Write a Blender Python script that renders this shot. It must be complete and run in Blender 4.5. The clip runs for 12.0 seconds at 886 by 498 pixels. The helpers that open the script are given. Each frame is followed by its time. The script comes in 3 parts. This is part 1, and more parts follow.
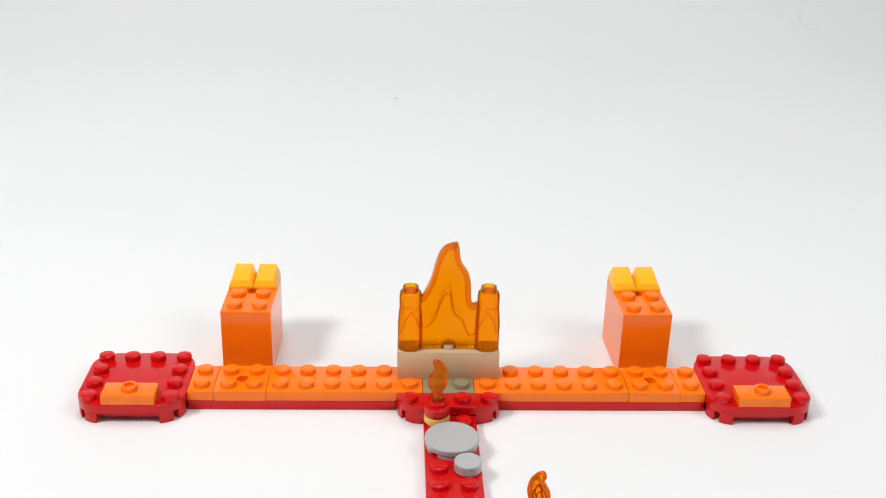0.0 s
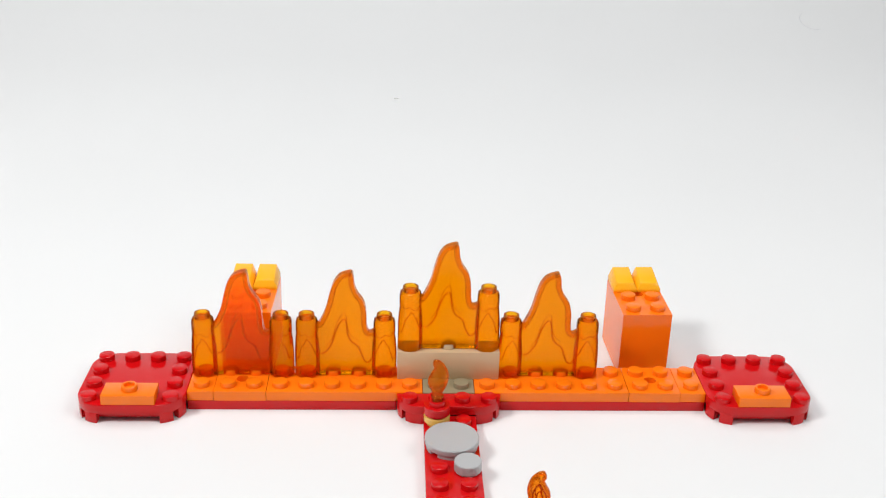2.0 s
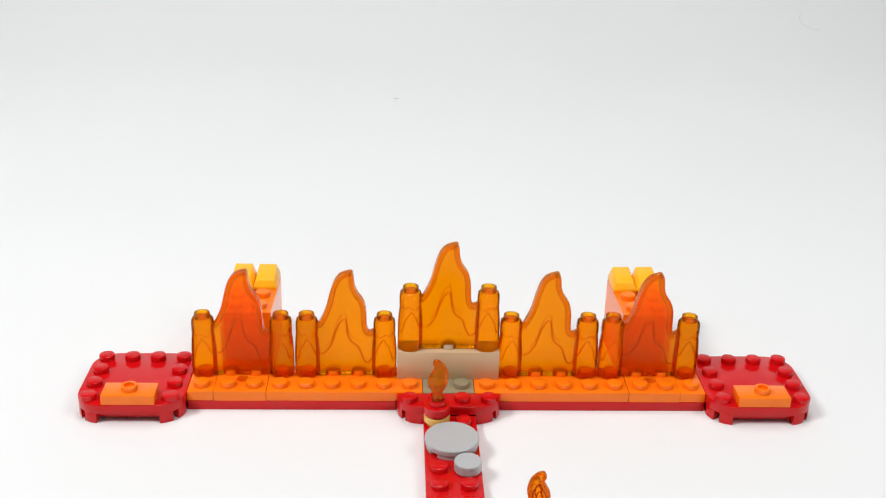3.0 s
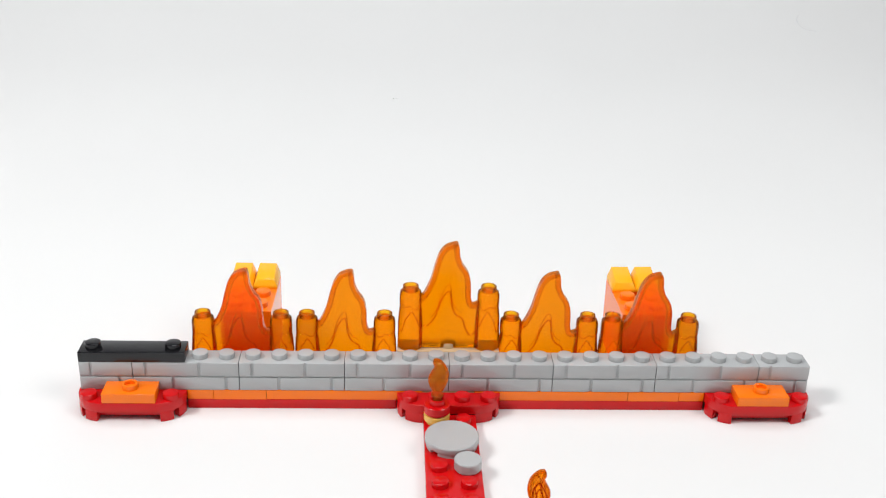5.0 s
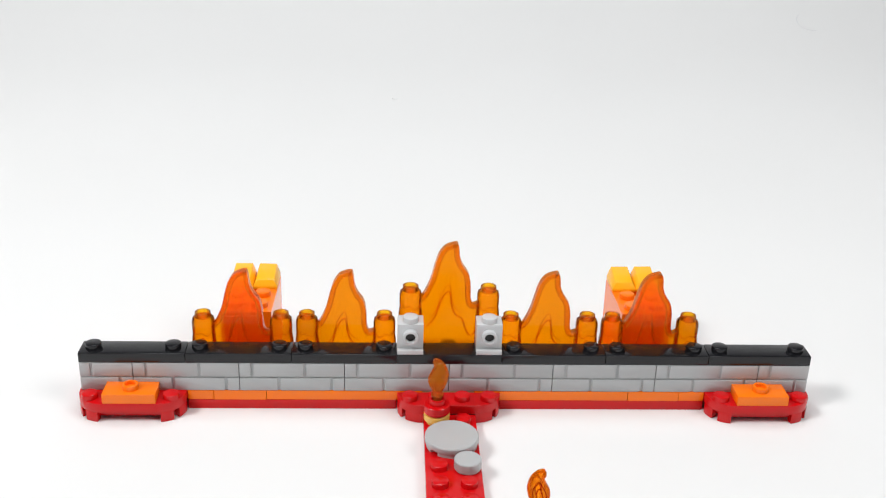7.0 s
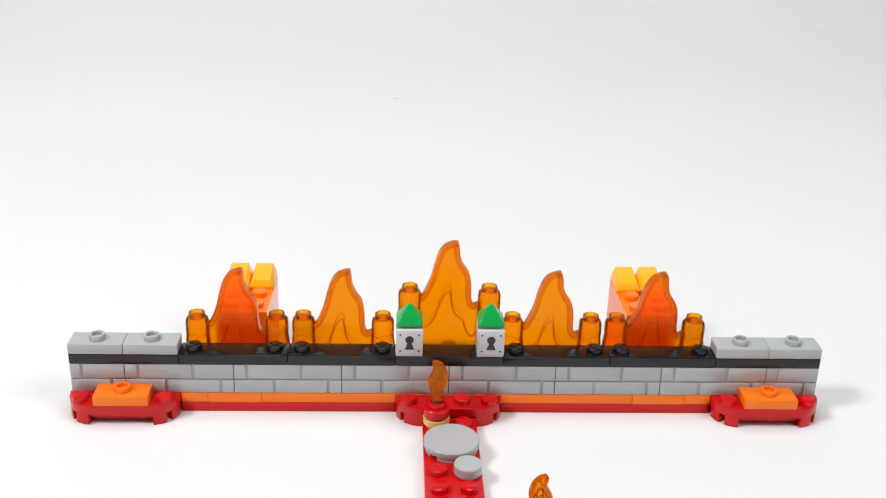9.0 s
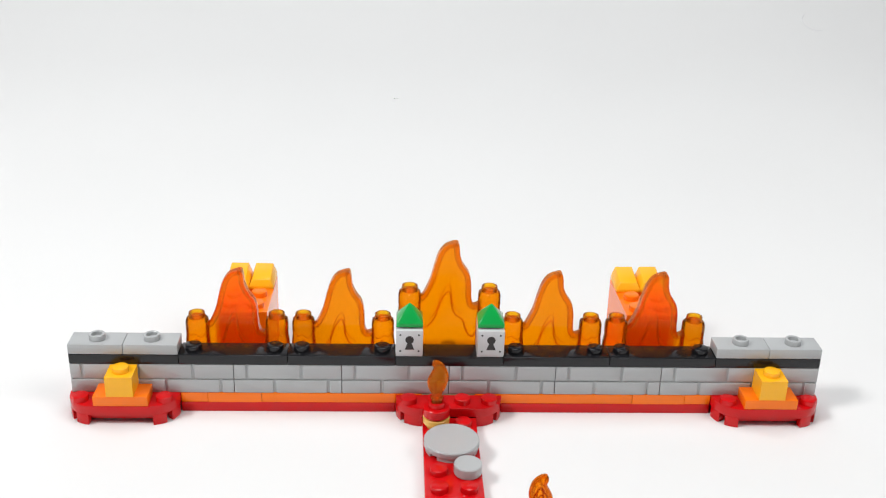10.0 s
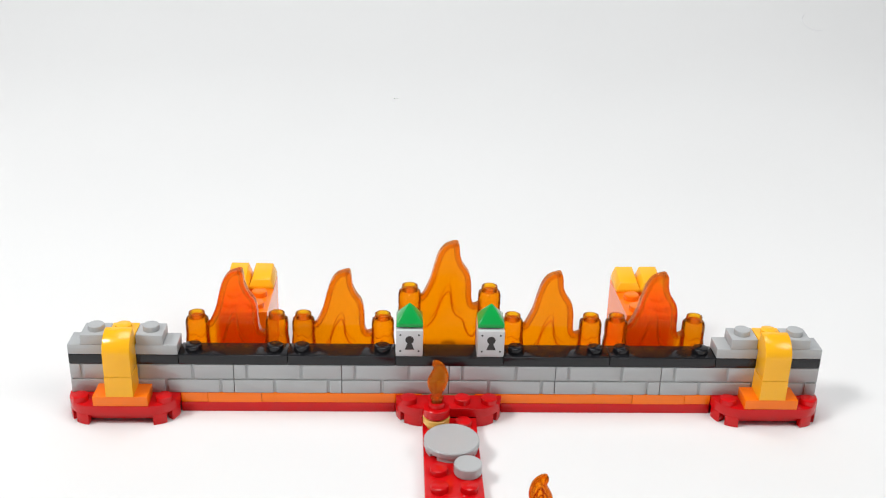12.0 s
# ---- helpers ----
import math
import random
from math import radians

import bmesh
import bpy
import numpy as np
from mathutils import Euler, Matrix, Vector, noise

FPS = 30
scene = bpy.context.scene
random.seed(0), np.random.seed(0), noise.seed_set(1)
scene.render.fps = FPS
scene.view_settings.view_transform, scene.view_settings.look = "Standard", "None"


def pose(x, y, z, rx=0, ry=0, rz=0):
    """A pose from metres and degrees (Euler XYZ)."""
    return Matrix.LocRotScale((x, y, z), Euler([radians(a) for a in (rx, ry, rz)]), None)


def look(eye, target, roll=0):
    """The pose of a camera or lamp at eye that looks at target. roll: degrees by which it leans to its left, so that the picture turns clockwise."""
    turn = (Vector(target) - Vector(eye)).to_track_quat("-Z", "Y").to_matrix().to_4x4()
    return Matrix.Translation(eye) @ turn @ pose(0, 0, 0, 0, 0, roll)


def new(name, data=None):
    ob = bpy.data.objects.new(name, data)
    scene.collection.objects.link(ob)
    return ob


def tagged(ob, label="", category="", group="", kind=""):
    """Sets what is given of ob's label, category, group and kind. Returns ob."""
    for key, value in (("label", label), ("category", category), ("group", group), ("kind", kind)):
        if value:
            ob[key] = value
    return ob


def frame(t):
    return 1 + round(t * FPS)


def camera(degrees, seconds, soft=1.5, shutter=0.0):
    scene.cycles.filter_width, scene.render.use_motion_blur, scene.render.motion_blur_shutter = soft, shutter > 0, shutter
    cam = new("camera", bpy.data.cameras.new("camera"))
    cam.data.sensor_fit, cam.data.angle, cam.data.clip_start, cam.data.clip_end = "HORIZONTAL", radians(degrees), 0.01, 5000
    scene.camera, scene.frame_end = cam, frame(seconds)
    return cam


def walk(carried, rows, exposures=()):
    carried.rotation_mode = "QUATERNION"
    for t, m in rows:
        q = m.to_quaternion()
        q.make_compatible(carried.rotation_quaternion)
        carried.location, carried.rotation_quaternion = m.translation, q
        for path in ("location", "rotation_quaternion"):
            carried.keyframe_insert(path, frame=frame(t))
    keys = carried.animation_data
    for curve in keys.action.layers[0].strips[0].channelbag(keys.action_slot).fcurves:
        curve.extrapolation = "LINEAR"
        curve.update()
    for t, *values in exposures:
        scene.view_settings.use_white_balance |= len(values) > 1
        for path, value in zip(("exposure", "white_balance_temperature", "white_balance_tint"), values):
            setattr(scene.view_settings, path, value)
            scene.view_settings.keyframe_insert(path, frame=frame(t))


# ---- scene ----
# Toy bricks on a white paper sweep; one stud is 8 mm, one plate 3.2 mm, one brick 9.6 mm.
S, P, B = 0.008, 0.0032, 0.0096
STUD_R, STUD_H = 0.0024, 0.0017

# ---------------------------------------------------------------- camera
cam = camera(42.81, 12.0, soft=1.15)


def aim(x, y, z, pitch, yaw, roll):
    p, w = radians(pitch), radians(yaw)
    way = Vector((math.sin(w) * math.cos(p), math.cos(w) * math.cos(p), -math.sin(p)))
    eye = Vector((x, y, z))
    return look(eye, eye + way, roll)


view_a = aim(-0.01660, -0.29938, 0.18762, 23.915, 2.600, 1.592)
view_b = aim(-0.01792, -0.30069, 0.18769, 23.866, 2.824, 1.785)
view_c = aim(-0.01759, -0.30111, 0.18786, 23.860, 2.778, 1.665)
view_d = aim(-0.01632, -0.29401, 0.18309, 23.660, 2.610, 1.672)
walk(cam, [(0, view_a), (3.2, view_a), (4.8, view_b), (5.2, view_b), (6.8, view_c), (7.2, view_c), (8.8, view_d), (12, view_d)],
     [(0, -0.13), (3.2, -0.13), (4.8, -0.09), (12, -0.08)])

# ---------------------------------------------------------------- light
world = bpy.data.worlds.new("world")
scene.world = world
world.use_nodes = True
world.node_tree.nodes["Background"].inputs[0].default_value = (0.97, 0.98, 1.0, 1)
world.node_tree.nodes["Background"].inputs[1].default_value = 0.3


def area(name, eye, target, size, watts, color):
    data = bpy.data.lights.new(name, "AREA")
    data.shape, data.size, data.size_y = "RECTANGLE", size[0], size[1]
    data.energy, data.color = watts, color
    ob = new(name, data)
    ob.matrix_world = look(eye, target)
    return ob


# added fill with no known source overhead; brightens backdrop and tops
area("overhead_softbox", (-0.06, 0.20, 1.15), (-0.06, 0.26, 0), (0.5, 0.8), 6.8, (0.95, 0.977, 1.0))
area("studio_lamp", (-0.64, -0.32, 0.82), (0, 0.02, 0), (0.23, 0.23), 7.25, (0.99, 0.985, 0.975))
area("studio_lamp", (0.64, -0.38, 0.82), (0, 0.02, 0), (0.46, 0.46), 4.2, (0.99, 0.985, 0.975))


# ---------------------------------------------------------------- materials
def material(name, color, rough=0.2, spread=0.03, bump=0.02, grain=900.0, coat=0.0, spec=0.35):
    m = bpy.data.materials.new(name)
    m.use_nodes = True
    nt = m.node_tree
    b = nt.nodes["Principled BSDF"]
    b.inputs["Specular IOR Level"].default_value = spec
    b.inputs["Coat Weight"].default_value = coat
    tc = nt.nodes.new("ShaderNodeTexCoord")
    big = nt.nodes.new("ShaderNodeTexNoise")
    big.inputs["Scale"].default_value = grain * 0.12
    big.inputs["Detail"].default_value = 5
    fine = nt.nodes.new("ShaderNodeTexNoise")
    fine.inputs["Scale"].default_value = grain
    fine.inputs["Detail"].default_value = 3
    for n in (big, fine):
        nt.links.new(tc.outputs["Object"], n.inputs["Vector"])
    info = nt.nodes.new("ShaderNodeObjectInfo")
    hsv = nt.nodes.new("ShaderNodeHueSaturation")
    hsv.inputs["Color"].default_value = (*color, 1)
    vary = nt.nodes.new("ShaderNodeMapRange")
    vary.inputs["To Min"].default_value, vary.inputs["To Max"].default_value = 1 - spread, 1 + spread
    both = nt.nodes.new("ShaderNodeMath")
    both.operation = "MULTIPLY_ADD"
    both.inputs[1].default_value = 0.5
    nt.links.new(info.outputs["Random"], both.inputs[0])
    half = nt.nodes.new("ShaderNodeMath")
    half.operation = "MULTIPLY"
    half.inputs[1].default_value = 0.5
    nt.links.new(big.outputs["Fac"], half.inputs[0])
    nt.links.new(half.outputs[0], both.inputs[2])
    nt.links.new(both.outputs[0], vary.inputs["Value"])
    nt.links.new(vary.outputs[0], hsv.inputs["Value"])
    nt.links.new(hsv.outputs["Color"], b.inputs["Base Color"])
    rr = nt.nodes.new("ShaderNodeMapRange")
    rr.inputs["From Min"].default_value, rr.inputs["From Max"].default_value = 0.3, 0.7
    rr.inputs["To Min"].default_value, rr.inputs["To Max"].default_value = rough * 0.75, rough * 1.35
    nt.links.new(big.outputs["Fac"], rr.inputs["Value"])
    nt.links.new(rr.outputs[0], b.inputs["Roughness"])
    bp = nt.nodes.new("ShaderNodeBump")
    bp.inputs["Strength"].default_value = bump
    bp.inputs["Distance"].default_value = 0.0002
    nt.links.new(fine.outputs["Fac"], bp.inputs["Height"])
    nt.links.new(bp.outputs["Normal"], b.inputs["Normal"])
    return m


def clear_plastic(name, tint, rough=0.04, bend=0.35, cloudy=0.1, inside=(1.0, 0.34, 0.01)):
    """Coloured transparent plastic: part of the light goes straight through, part is bent, and the surface has a gloss."""
    m = bpy.data.materials.new(name)
    m.use_nodes = True
    nt = m.node_tree
    nt.nodes.remove(nt.nodes["Principled BSDF"])
    out = nt.nodes["Material Output"]
    tr = nt.nodes.new("ShaderNodeBsdfTransparent")
    tr.inputs["Color"].default_value = (*tint, 1)
    re = nt.nodes.new("ShaderNodeBsdfGlass")
    re.inputs["Color"].default_value = (*tint, 1)
    re.inputs["Roughness"].default_value = rough
    re.inputs["IOR"].default_value = 1.42
    gl = nt.nodes.new("ShaderNodeBsdfGlossy")
    gl.inputs["Roughness"].default_value = 0.05
    gl.inputs["Color"].default_value = (1, 1, 1, 1)
    mix = nt.nodes.new("ShaderNodeMixShader")
    mix.inputs[0].default_value = bend
    nt.links.new(tr.outputs[0], mix.inputs[1])
    nt.links.new(re.outputs[0], mix.inputs[2])
    fr = nt.nodes.new("ShaderNodeFresnel")
    fr.inputs["IOR"].default_value = 1.22
    noise_tex = nt.nodes.new("ShaderNodeTexNoise")
    noise_tex.inputs["Scale"].default_value = 160
    tc = nt.nodes.new("ShaderNodeTexCoord")
    nt.links.new(tc.outputs["Object"], noise_tex.inputs["Vector"])
    bp = nt.nodes.new("ShaderNodeBump")
    bp.inputs["Strength"].default_value = 0.12
    bp.inputs["Distance"].default_value = 0.0006
    nt.links.new(noise_tex.outputs["Fac"], bp.inputs["Height"])
    for n in (re, gl, fr):
        nt.links.new(bp.outputs["Normal"], n.inputs["Normal"])
    glow = nt.nodes.new("ShaderNodeBsdfTranslucent")
    glow.inputs["Color"].default_value = (*inside, 1)
    body = nt.nodes.new("ShaderNodeBsdfDiffuse")
    body.inputs["Color"].default_value = (*inside, 1)
    cloud = nt.nodes.new("ShaderNodeMixShader")
    cloud.inputs[0].default_value = 0.5
    nt.links.new(glow.outputs[0], cloud.inputs[1])
    nt.links.new(body.outputs[0], cloud.inputs[2])
    milk = nt.nodes.new("ShaderNodeMixShader")
    milk.inputs[0].default_value = cloudy
    nt.links.new(mix.outputs[0], milk.inputs[1])
    nt.links.new(cloud.outputs[0], milk.inputs[2])
    top = nt.nodes.new("ShaderNodeMixShader")
    nt.links.new(fr.outputs[0], top.inputs[0])
    nt.links.new(milk.outputs[0], top.inputs[1])
    nt.links.new(gl.outputs[0], top.inputs[2])
    nt.links.new(top.outputs[0], out.inputs["Surface"])
    return m


RED = material("red_plastic", (0.60, 0.004, 0.006), 0.11, spec=0.36)
ORANGE = material("orange_plastic", (0.98, 0.195, 0.005), 0.09, spec=0.42)
AMBER = material("light_orange_plastic", (1.0, 0.48, 0.012), 0.2, spec=0.5)
YELLOW = material("pale_yellow_plastic", (0.85, 0.55, 0.12), 0.12, spec=0.5)
GREY = material("light_grey_plastic", (0.435, 0.447, 0.452), 0.2, spec=0.5)
WHITE = material("white_plastic", (0.58, 0.59, 0.60), 0.14, spec=0.5)
BLACK = material("black_plastic", (0.008, 0.008, 0.010), 0.17, spec=0.45)
GREEN = material("green_plastic", (0.006, 0.36, 0.065), 0.12, spec=0.5)
TAN = material("tan_plastic", (0.64, 0.465, 0.275), 0.16, spec=0.4)
SAND = material("dark_tan_plastic", (0.30, 0.25, 0.15), 0.14, spec=0.5)
# keyhole print and rivets, and the painted shade in the post's stud
PRINT_AND_SHADE = material("dark_print_and_hole_shade", (0.03, 0.028, 0.028), 0.3)
FIRE = clear_plastic("clear_orange_plastic", (1.0, 0.565, 0.009), 0.12, 0.5, 0.12)
THIN = clear_plastic("thin_clear_orange_plastic", (1.0, 0.72, 0.12), 0.02, 0.45, 0.05)
ROUND = clear_plastic("column_clear_orange_plastic", (1.0, 0.55, 0.012), 0.03, 0.08, 0.1, (1.0, 0.28, 0.01))
RIM = clear_plastic("rim_clear_orange_plastic", (1.0, 0.80, 0.20), 0.02, 0.25, 0.06, (1.0, 0.28, 0.01))
# darker tint for lines that imitate refraction inside the leaf
LINE = clear_plastic("refraction_line_plastic", (0.85, 0.26, 0.0), 0.02, 0.2, 0.2, (0.6, 0.10, 0.0))
# lit copy of FIRE: light gathered inside the near candle is in the colour
LIT_CLEAR = clear_plastic("lit_clear_orange_plastic", (1.0, 0.66, 0.14), 0.02, 0.18, 0.2, (1.0, 0.36, 0.05))
PAPER = material("white_paper", (0.797, 0.797, 0.792), 0.8, 0.03, 0.2, 60.0, 0.0, 0.2)
# for the unseen shell, grey to hold its bounced light down
PLASTER = material("wall_plaster", (0.26, 0.26, 0.27), 0.9, 0.03, 0.2, 60.0, 0.0, 0.2)

# ---------------------------------------------------------------- mesh tools
from mathutils.geometry import tessellate_polygon

meshes = {}


def box(x0, x1, y0, y1, z0, z1, bevel=0.00018, bm=None):
    own = bmesh.new()
    bmesh.ops.create_cube(own, size=1.0)
    for v in own.verts:
        v.co = Vector((x0 + (v.co.x + 0.5) * (x1 - x0), y0 + (v.co.y + 0.5) * (y1 - y0), z0 + (v.co.z + 0.5) * (z1 - z0)))
    if bevel > 0:
        bmesh.ops.bevel(own, geom=own.edges[:], offset=bevel, segments=2, profile=0.5, affect="EDGES")
    return join(bm, own)


def join(bm, own):
    if bm is None:
        return own
    tmp = bpy.data.meshes.new("tmp")
    own.to_mesh(tmp)
    own.free()
    bm.from_mesh(tmp)
    bpy.data.meshes.remove(tmp)
    return bm


def prism(points, lo, hi, axis="z", bevel=0.0, segments=2, bm=None):
    """A flat outline, given as pairs, drawn out from lo to hi along an axis; the rims of both ends are rounded."""
    own = bmesh.new()
    spot = {"z": lambda a, b, c: (a, b, c), "y": lambda a, b, c: (a, c, b), "x": lambda a, b, c: (c, a, b)}[axis]
    ends = [[own.verts.new(spot(a, b, c)) for a, b in points] for c in (lo, hi)]
    n = len(points)
    caps = [own.faces.new(ends[0]), own.faces.new(ends[1])]
    for i in range(n):
        own.faces.new((ends[0][i], ends[0][(i + 1) % n], ends[1][(i + 1) % n], ends[1][i]))
    bmesh.ops.recalc_face_normals(own, faces=own.faces[:])
    if bevel > 0:
        rim = [e for f in caps for e in f.edges]
        bmesh.ops.bevel(own, geom=rim, offset=bevel, segments=segments, profile=0.5, affect="EDGES", clamp_overlap=True)
    return join(bm, own)


def lathe(profile, segments=24, at=(0, 0, 0), axis="z", bm=None):
    """Pairs of radius and height turned round an axis."""
    own = bmesh.new()
    rings = []
    for r, h in profile:
        ring = []
        for i in range(segments if r > 0 else 1):
            a = 2 * math.pi * i / segments
            c, s = r * math.cos(a), r * math.sin(a)
            ring.append(own.verts.new((at[0] + c, at[1] + s, at[2] + h) if axis == "z" else (at[0] + c, at[1] - h, at[2] + s)))
        rings.append(ring)
    for lower, upper in zip(rings, rings[1:]):
        for i in range(segments):
            j = (i + 1) % segments
            quad = [lower[i % len(lower)], lower[j % len(lower)], upper[j % len(upper)], upper[i % len(upper)]]
            face = []
            for v in quad:
                if v not in face:
                    face.append(v)
            if len(face) > 2:
                own.faces.new(face)
    bmesh.ops.recalc_face_normals(own, faces=own.faces[:])
    return join(bm, own)


def smooth_line(points, steps=5):
    """A soft closed curve through the points."""
    out, n = [], len(points)
    for i in range(n):
        p0, p1, p2, p3 = (Vector(points[(i + k) % n]) for k in (-1, 0, 1, 2))
        for s in range(steps):
            t = s / steps
            q = 0.5 * (2 * p1 + (p2 - p0) * t + (2 * p0 - 5 * p1 + 4 * p2 - p3) * t * t + (3 * p1 - p0 - 3 * p2 + p3) * t ** 3)
            out.append((q.x, q.y))
    return out


def open_line(points, steps=4):
    """A soft curve through the points, from the first to the last."""
    ext = [points[0]] + list(points) + [points[-1]]
    out = []
    for i in range(len(points) - 1):
        p0, p1, p2, p3 = (Vector(ext[i + k]) for k in range(4))
        for s in range(steps):
            t = s / steps
            q = 0.5 * (2 * p1 + (p2 - p0) * t + (2 * p0 - 5 * p1 + 4 * p2 - p3) * t * t + (3 * p1 - p0 - 3 * p2 + p3) * t ** 3)
            out.append((q.x, q.y))
    return out + [tuple(points[-1])]


def rounded(x0, x1, y0, y1, radii, steps=8):
    """A rectangle with rounded corners: radii from the lower left, counter-clockwise."""
    out = []
    for (cx, cy, a0), r in zip(((x0, y0, 180), (x1, y0, 270), (x1, y1, 0), (x0, y1, 90)), radii):
        if r <= 0:
            out.append((cx, cy))
            continue
        mx, my = cx + (r if cx == x0 else -r), cy + (r if cy == y0 else -r)
        for i in range(steps + 1):
            a = radians(a0 + 90 * i / steps)
            out.append((mx + r * math.cos(a), my + r * math.sin(a)))
    return out


def holed(x0, x1, y0, y1, z0, z1, r, n=32):
    """A plate with a round hole through its middle."""
    own = bmesh.new()
    cx, cy, hx, hy = (x0 + x1) / 2, (y0 + y1) / 2, (x1 - x0) / 2, (y1 - y0) / 2
    rows = []
    for z in (z0, z1):
        outer, inner = [], []
        for i in range(n):
            a = 2 * math.pi * i / n + math.pi / 4
            c, s = math.cos(a), math.sin(a)
            k = 1 / max(abs(c), abs(s))
            outer.append(own.verts.new((cx + hx * c * k, cy + hy * s * k, z)))
            inner.append(own.verts.new((cx + r * c, cy + r * s, z)))
        rows.append((outer, inner))
    for i in range(n):
        j = (i + 1) % n
        for (outer, inner) in rows:
            own.faces.new((outer[i], outer[j], inner[j], inner[i]))
        own.faces.new((rows[0][0][i], rows[0][0][j], rows[1][0][j], rows[1][0][i]))
        own.faces.new((rows[0][1][i], rows[0][1][j], rows[1][1][j], rows[1][1][i]))
    bmesh.ops.recalc_face_normals(own, faces=own.faces[:])
    return own


def inset_loop(points, d):
    """The outline moved inwards by d; the points run clockwise or not, told by the signed area."""
    n = len(points)
    turn = 1 if sum(points[i][0] * points[(i + 1) % n][1] - points[(i + 1) % n][0] * points[i][1] for i in range(n)) > 0 else -1
    out = []
    for i in range(n):
        a, b, c = Vector(points[i - 1]), Vector(points[i]), Vector(points[(i + 1) % n])
        u, w = (b - a).normalized(), (c - b).normalized()
        nu, nw = Vector((-u.y, u.x)) * turn, Vector((-w.y, w.x)) * turn
        m = nu + nw
        k = max(m.length, 0.6)
        out.append((b.x + m.x / k * d * min(1.4, 2 / k), b.y + m.y / k * d * min(1.4, 2 / k)))
    return out


def shell(outer, inner, half, rim, step, lean):
    """A thick outline with rounded rims whose front carries a second outline standing proud by step."""
    own = bmesh.new()
    edge = half - rim * 0.75
    prof = [(rim, -half), (rim * 0.9, -half + rim * 0.04), (rim * 0.12, -edge - rim * 0.1), (0, -edge + rim * 0.1), (0, edge - rim * 0.1), (rim * 0.12, edge + rim * 0.1), (rim * 0.9, half - rim * 0.04), (rim, half)]
    loops = []
    for d, y in prof:
        line = inset_loop(outer, d) if d > 0 else outer
        loops.append([own.verts.new((a, y, b)) for a, b in line])
    n = len(outer)
    for lo, hi in zip(loops, loops[1:]):
        for i in range(n):
            j = (i + 1) % n
            own.faces.new((lo[i], lo[j], hi[j], hi[i]))
    for tri in tessellate_polygon([[Vector((v.co.x * 1000, v.co.z * 1000, 0)) for v in loops[-1]]]):
        own.faces.new([loops[-1][k] for k in tri])
    base = [own.verts.new((a, -half, b)) for a, b in inner]
    mid = [own.verts.new((a, -half - step * 0.5, b)) for a, b in inset_loop(inner, lean * 0.12)]
    crest = [own.verts.new((a, -half - step, b)) for a, b in inset_loop(inner, lean)]
    m = len(inner)
    for lo, hi in ((base, mid), (mid, crest)):
        for i in range(m):
            j = (i + 1) % m
            own.faces.new((lo[i], lo[j], hi[j], hi[i]))
    own.faces.new(crest)
    rings = loops[0] + base
    for tri in tessellate_polygon([[Vector((v.co.x * 1000, v.co.z * 1000, 0)) for v in loops[0]], [Vector((v.co.x * 1000, v.co.z * 1000, 0)) for v in base]]):
        try:
            own.faces.new([rings[k] for k in tri])
        except ValueError:
            pass
    bmesh.ops.recalc_face_normals(own, faces=own.faces[:])
    return own


def thread_bm(points, r=0.00022, sides=6, across=(0, 0, 1), bm=None):
    """A thin tube along a line; across: a direction that the line never takes."""
    own = bmesh.new()
    rings = []
    for i, q in enumerate(points):
        a, b = Vector(points[max(i - 1, 0)]), Vector(points[min(i + 1, len(points) - 1)])
        way = (b - a).normalized()
        side = way.cross(Vector(across)).normalized()
        up = side.cross(way)
        rings.append([own.verts.new(Vector(q) + r * (math.cos(2 * math.pi * k / sides) * side + math.sin(2 * math.pi * k / sides) * up)) for k in range(sides)])
    for lo, hi in zip(rings, rings[1:]):
        for k in range(sides):
            own.faces.new((lo[k], lo[(k + 1) % sides], hi[(k + 1) % sides], hi[k]))
    own.faces.new(rings[0])
    own.faces.new(rings[-1])
    bmesh.ops.recalc_face_normals(own, faces=own.faces[:])
    return join(bm, own)


def mesh_of(name, bm, mat, sharp=32):
    me = bpy.data.meshes.new(name)
    bm.to_mesh(me)
    bm.free()
    me.materials.append(mat)
    me.polygons.foreach_set("use_smooth", [True] * len(me.polygons))
    me.set_sharp_from_angle(angle=radians(sharp))
    me.update()
    return me


def part(name, bm, mat, parent, label="", at=(0, 0, 0)):
    """One mesh object under a thing or a part. bm: a bmesh, or a mesh shared with other parts."""
    me = bm if isinstance(bm, bpy.types.Mesh) else mesh_of(name, bm, mat)
    ob = new(name, me)
    ob.parent = parent
    ob.location = at
    return tagged(ob, label)


def shared(key, make, mat):
    if key not in meshes:
        meshes[key] = mesh_of(key[0], make(), mat)
    return meshes[key]


def thing(name, x, y, z, label, category, group=""):
    """An empty at the base of a thing; x and y in studs, z in metres."""
    ob = new(name)
    ob.empty_display_size = 0.004
    ob.location = (x * S, y * S, z)
    return tagged(ob, label, category, group)


def stud_bm():
    own = lathe([(STUD_R, 0), (STUD_R, STUD_H - 0.0003), (STUD_R - 0.00009, STUD_H - 0.0001), (STUD_R - 0.0003, STUD_H), (0, STUD_H)], 28)
    return own


def ring_bm():
    r, q, h = STUD_R, 0.00155, STUD_H
    return lathe([(r, 0), (r, h - 0.0003), (r - 0.0001, h - 0.0001), (r - 0.0003, h), (q + 0.0002, h), (q, h - 0.0002), (q, 0.0004), (0, 0.0004)], 28)


def stud(mat, parent, x, y, z, hollow=False):
    me = shared(("hollow_stud" if hollow else "stud", mat.name), ring_bm if hollow else stud_bm, mat)
    return part("stud", me, mat, parent, "", (x * S, y * S, z))


GAP = 0.00007


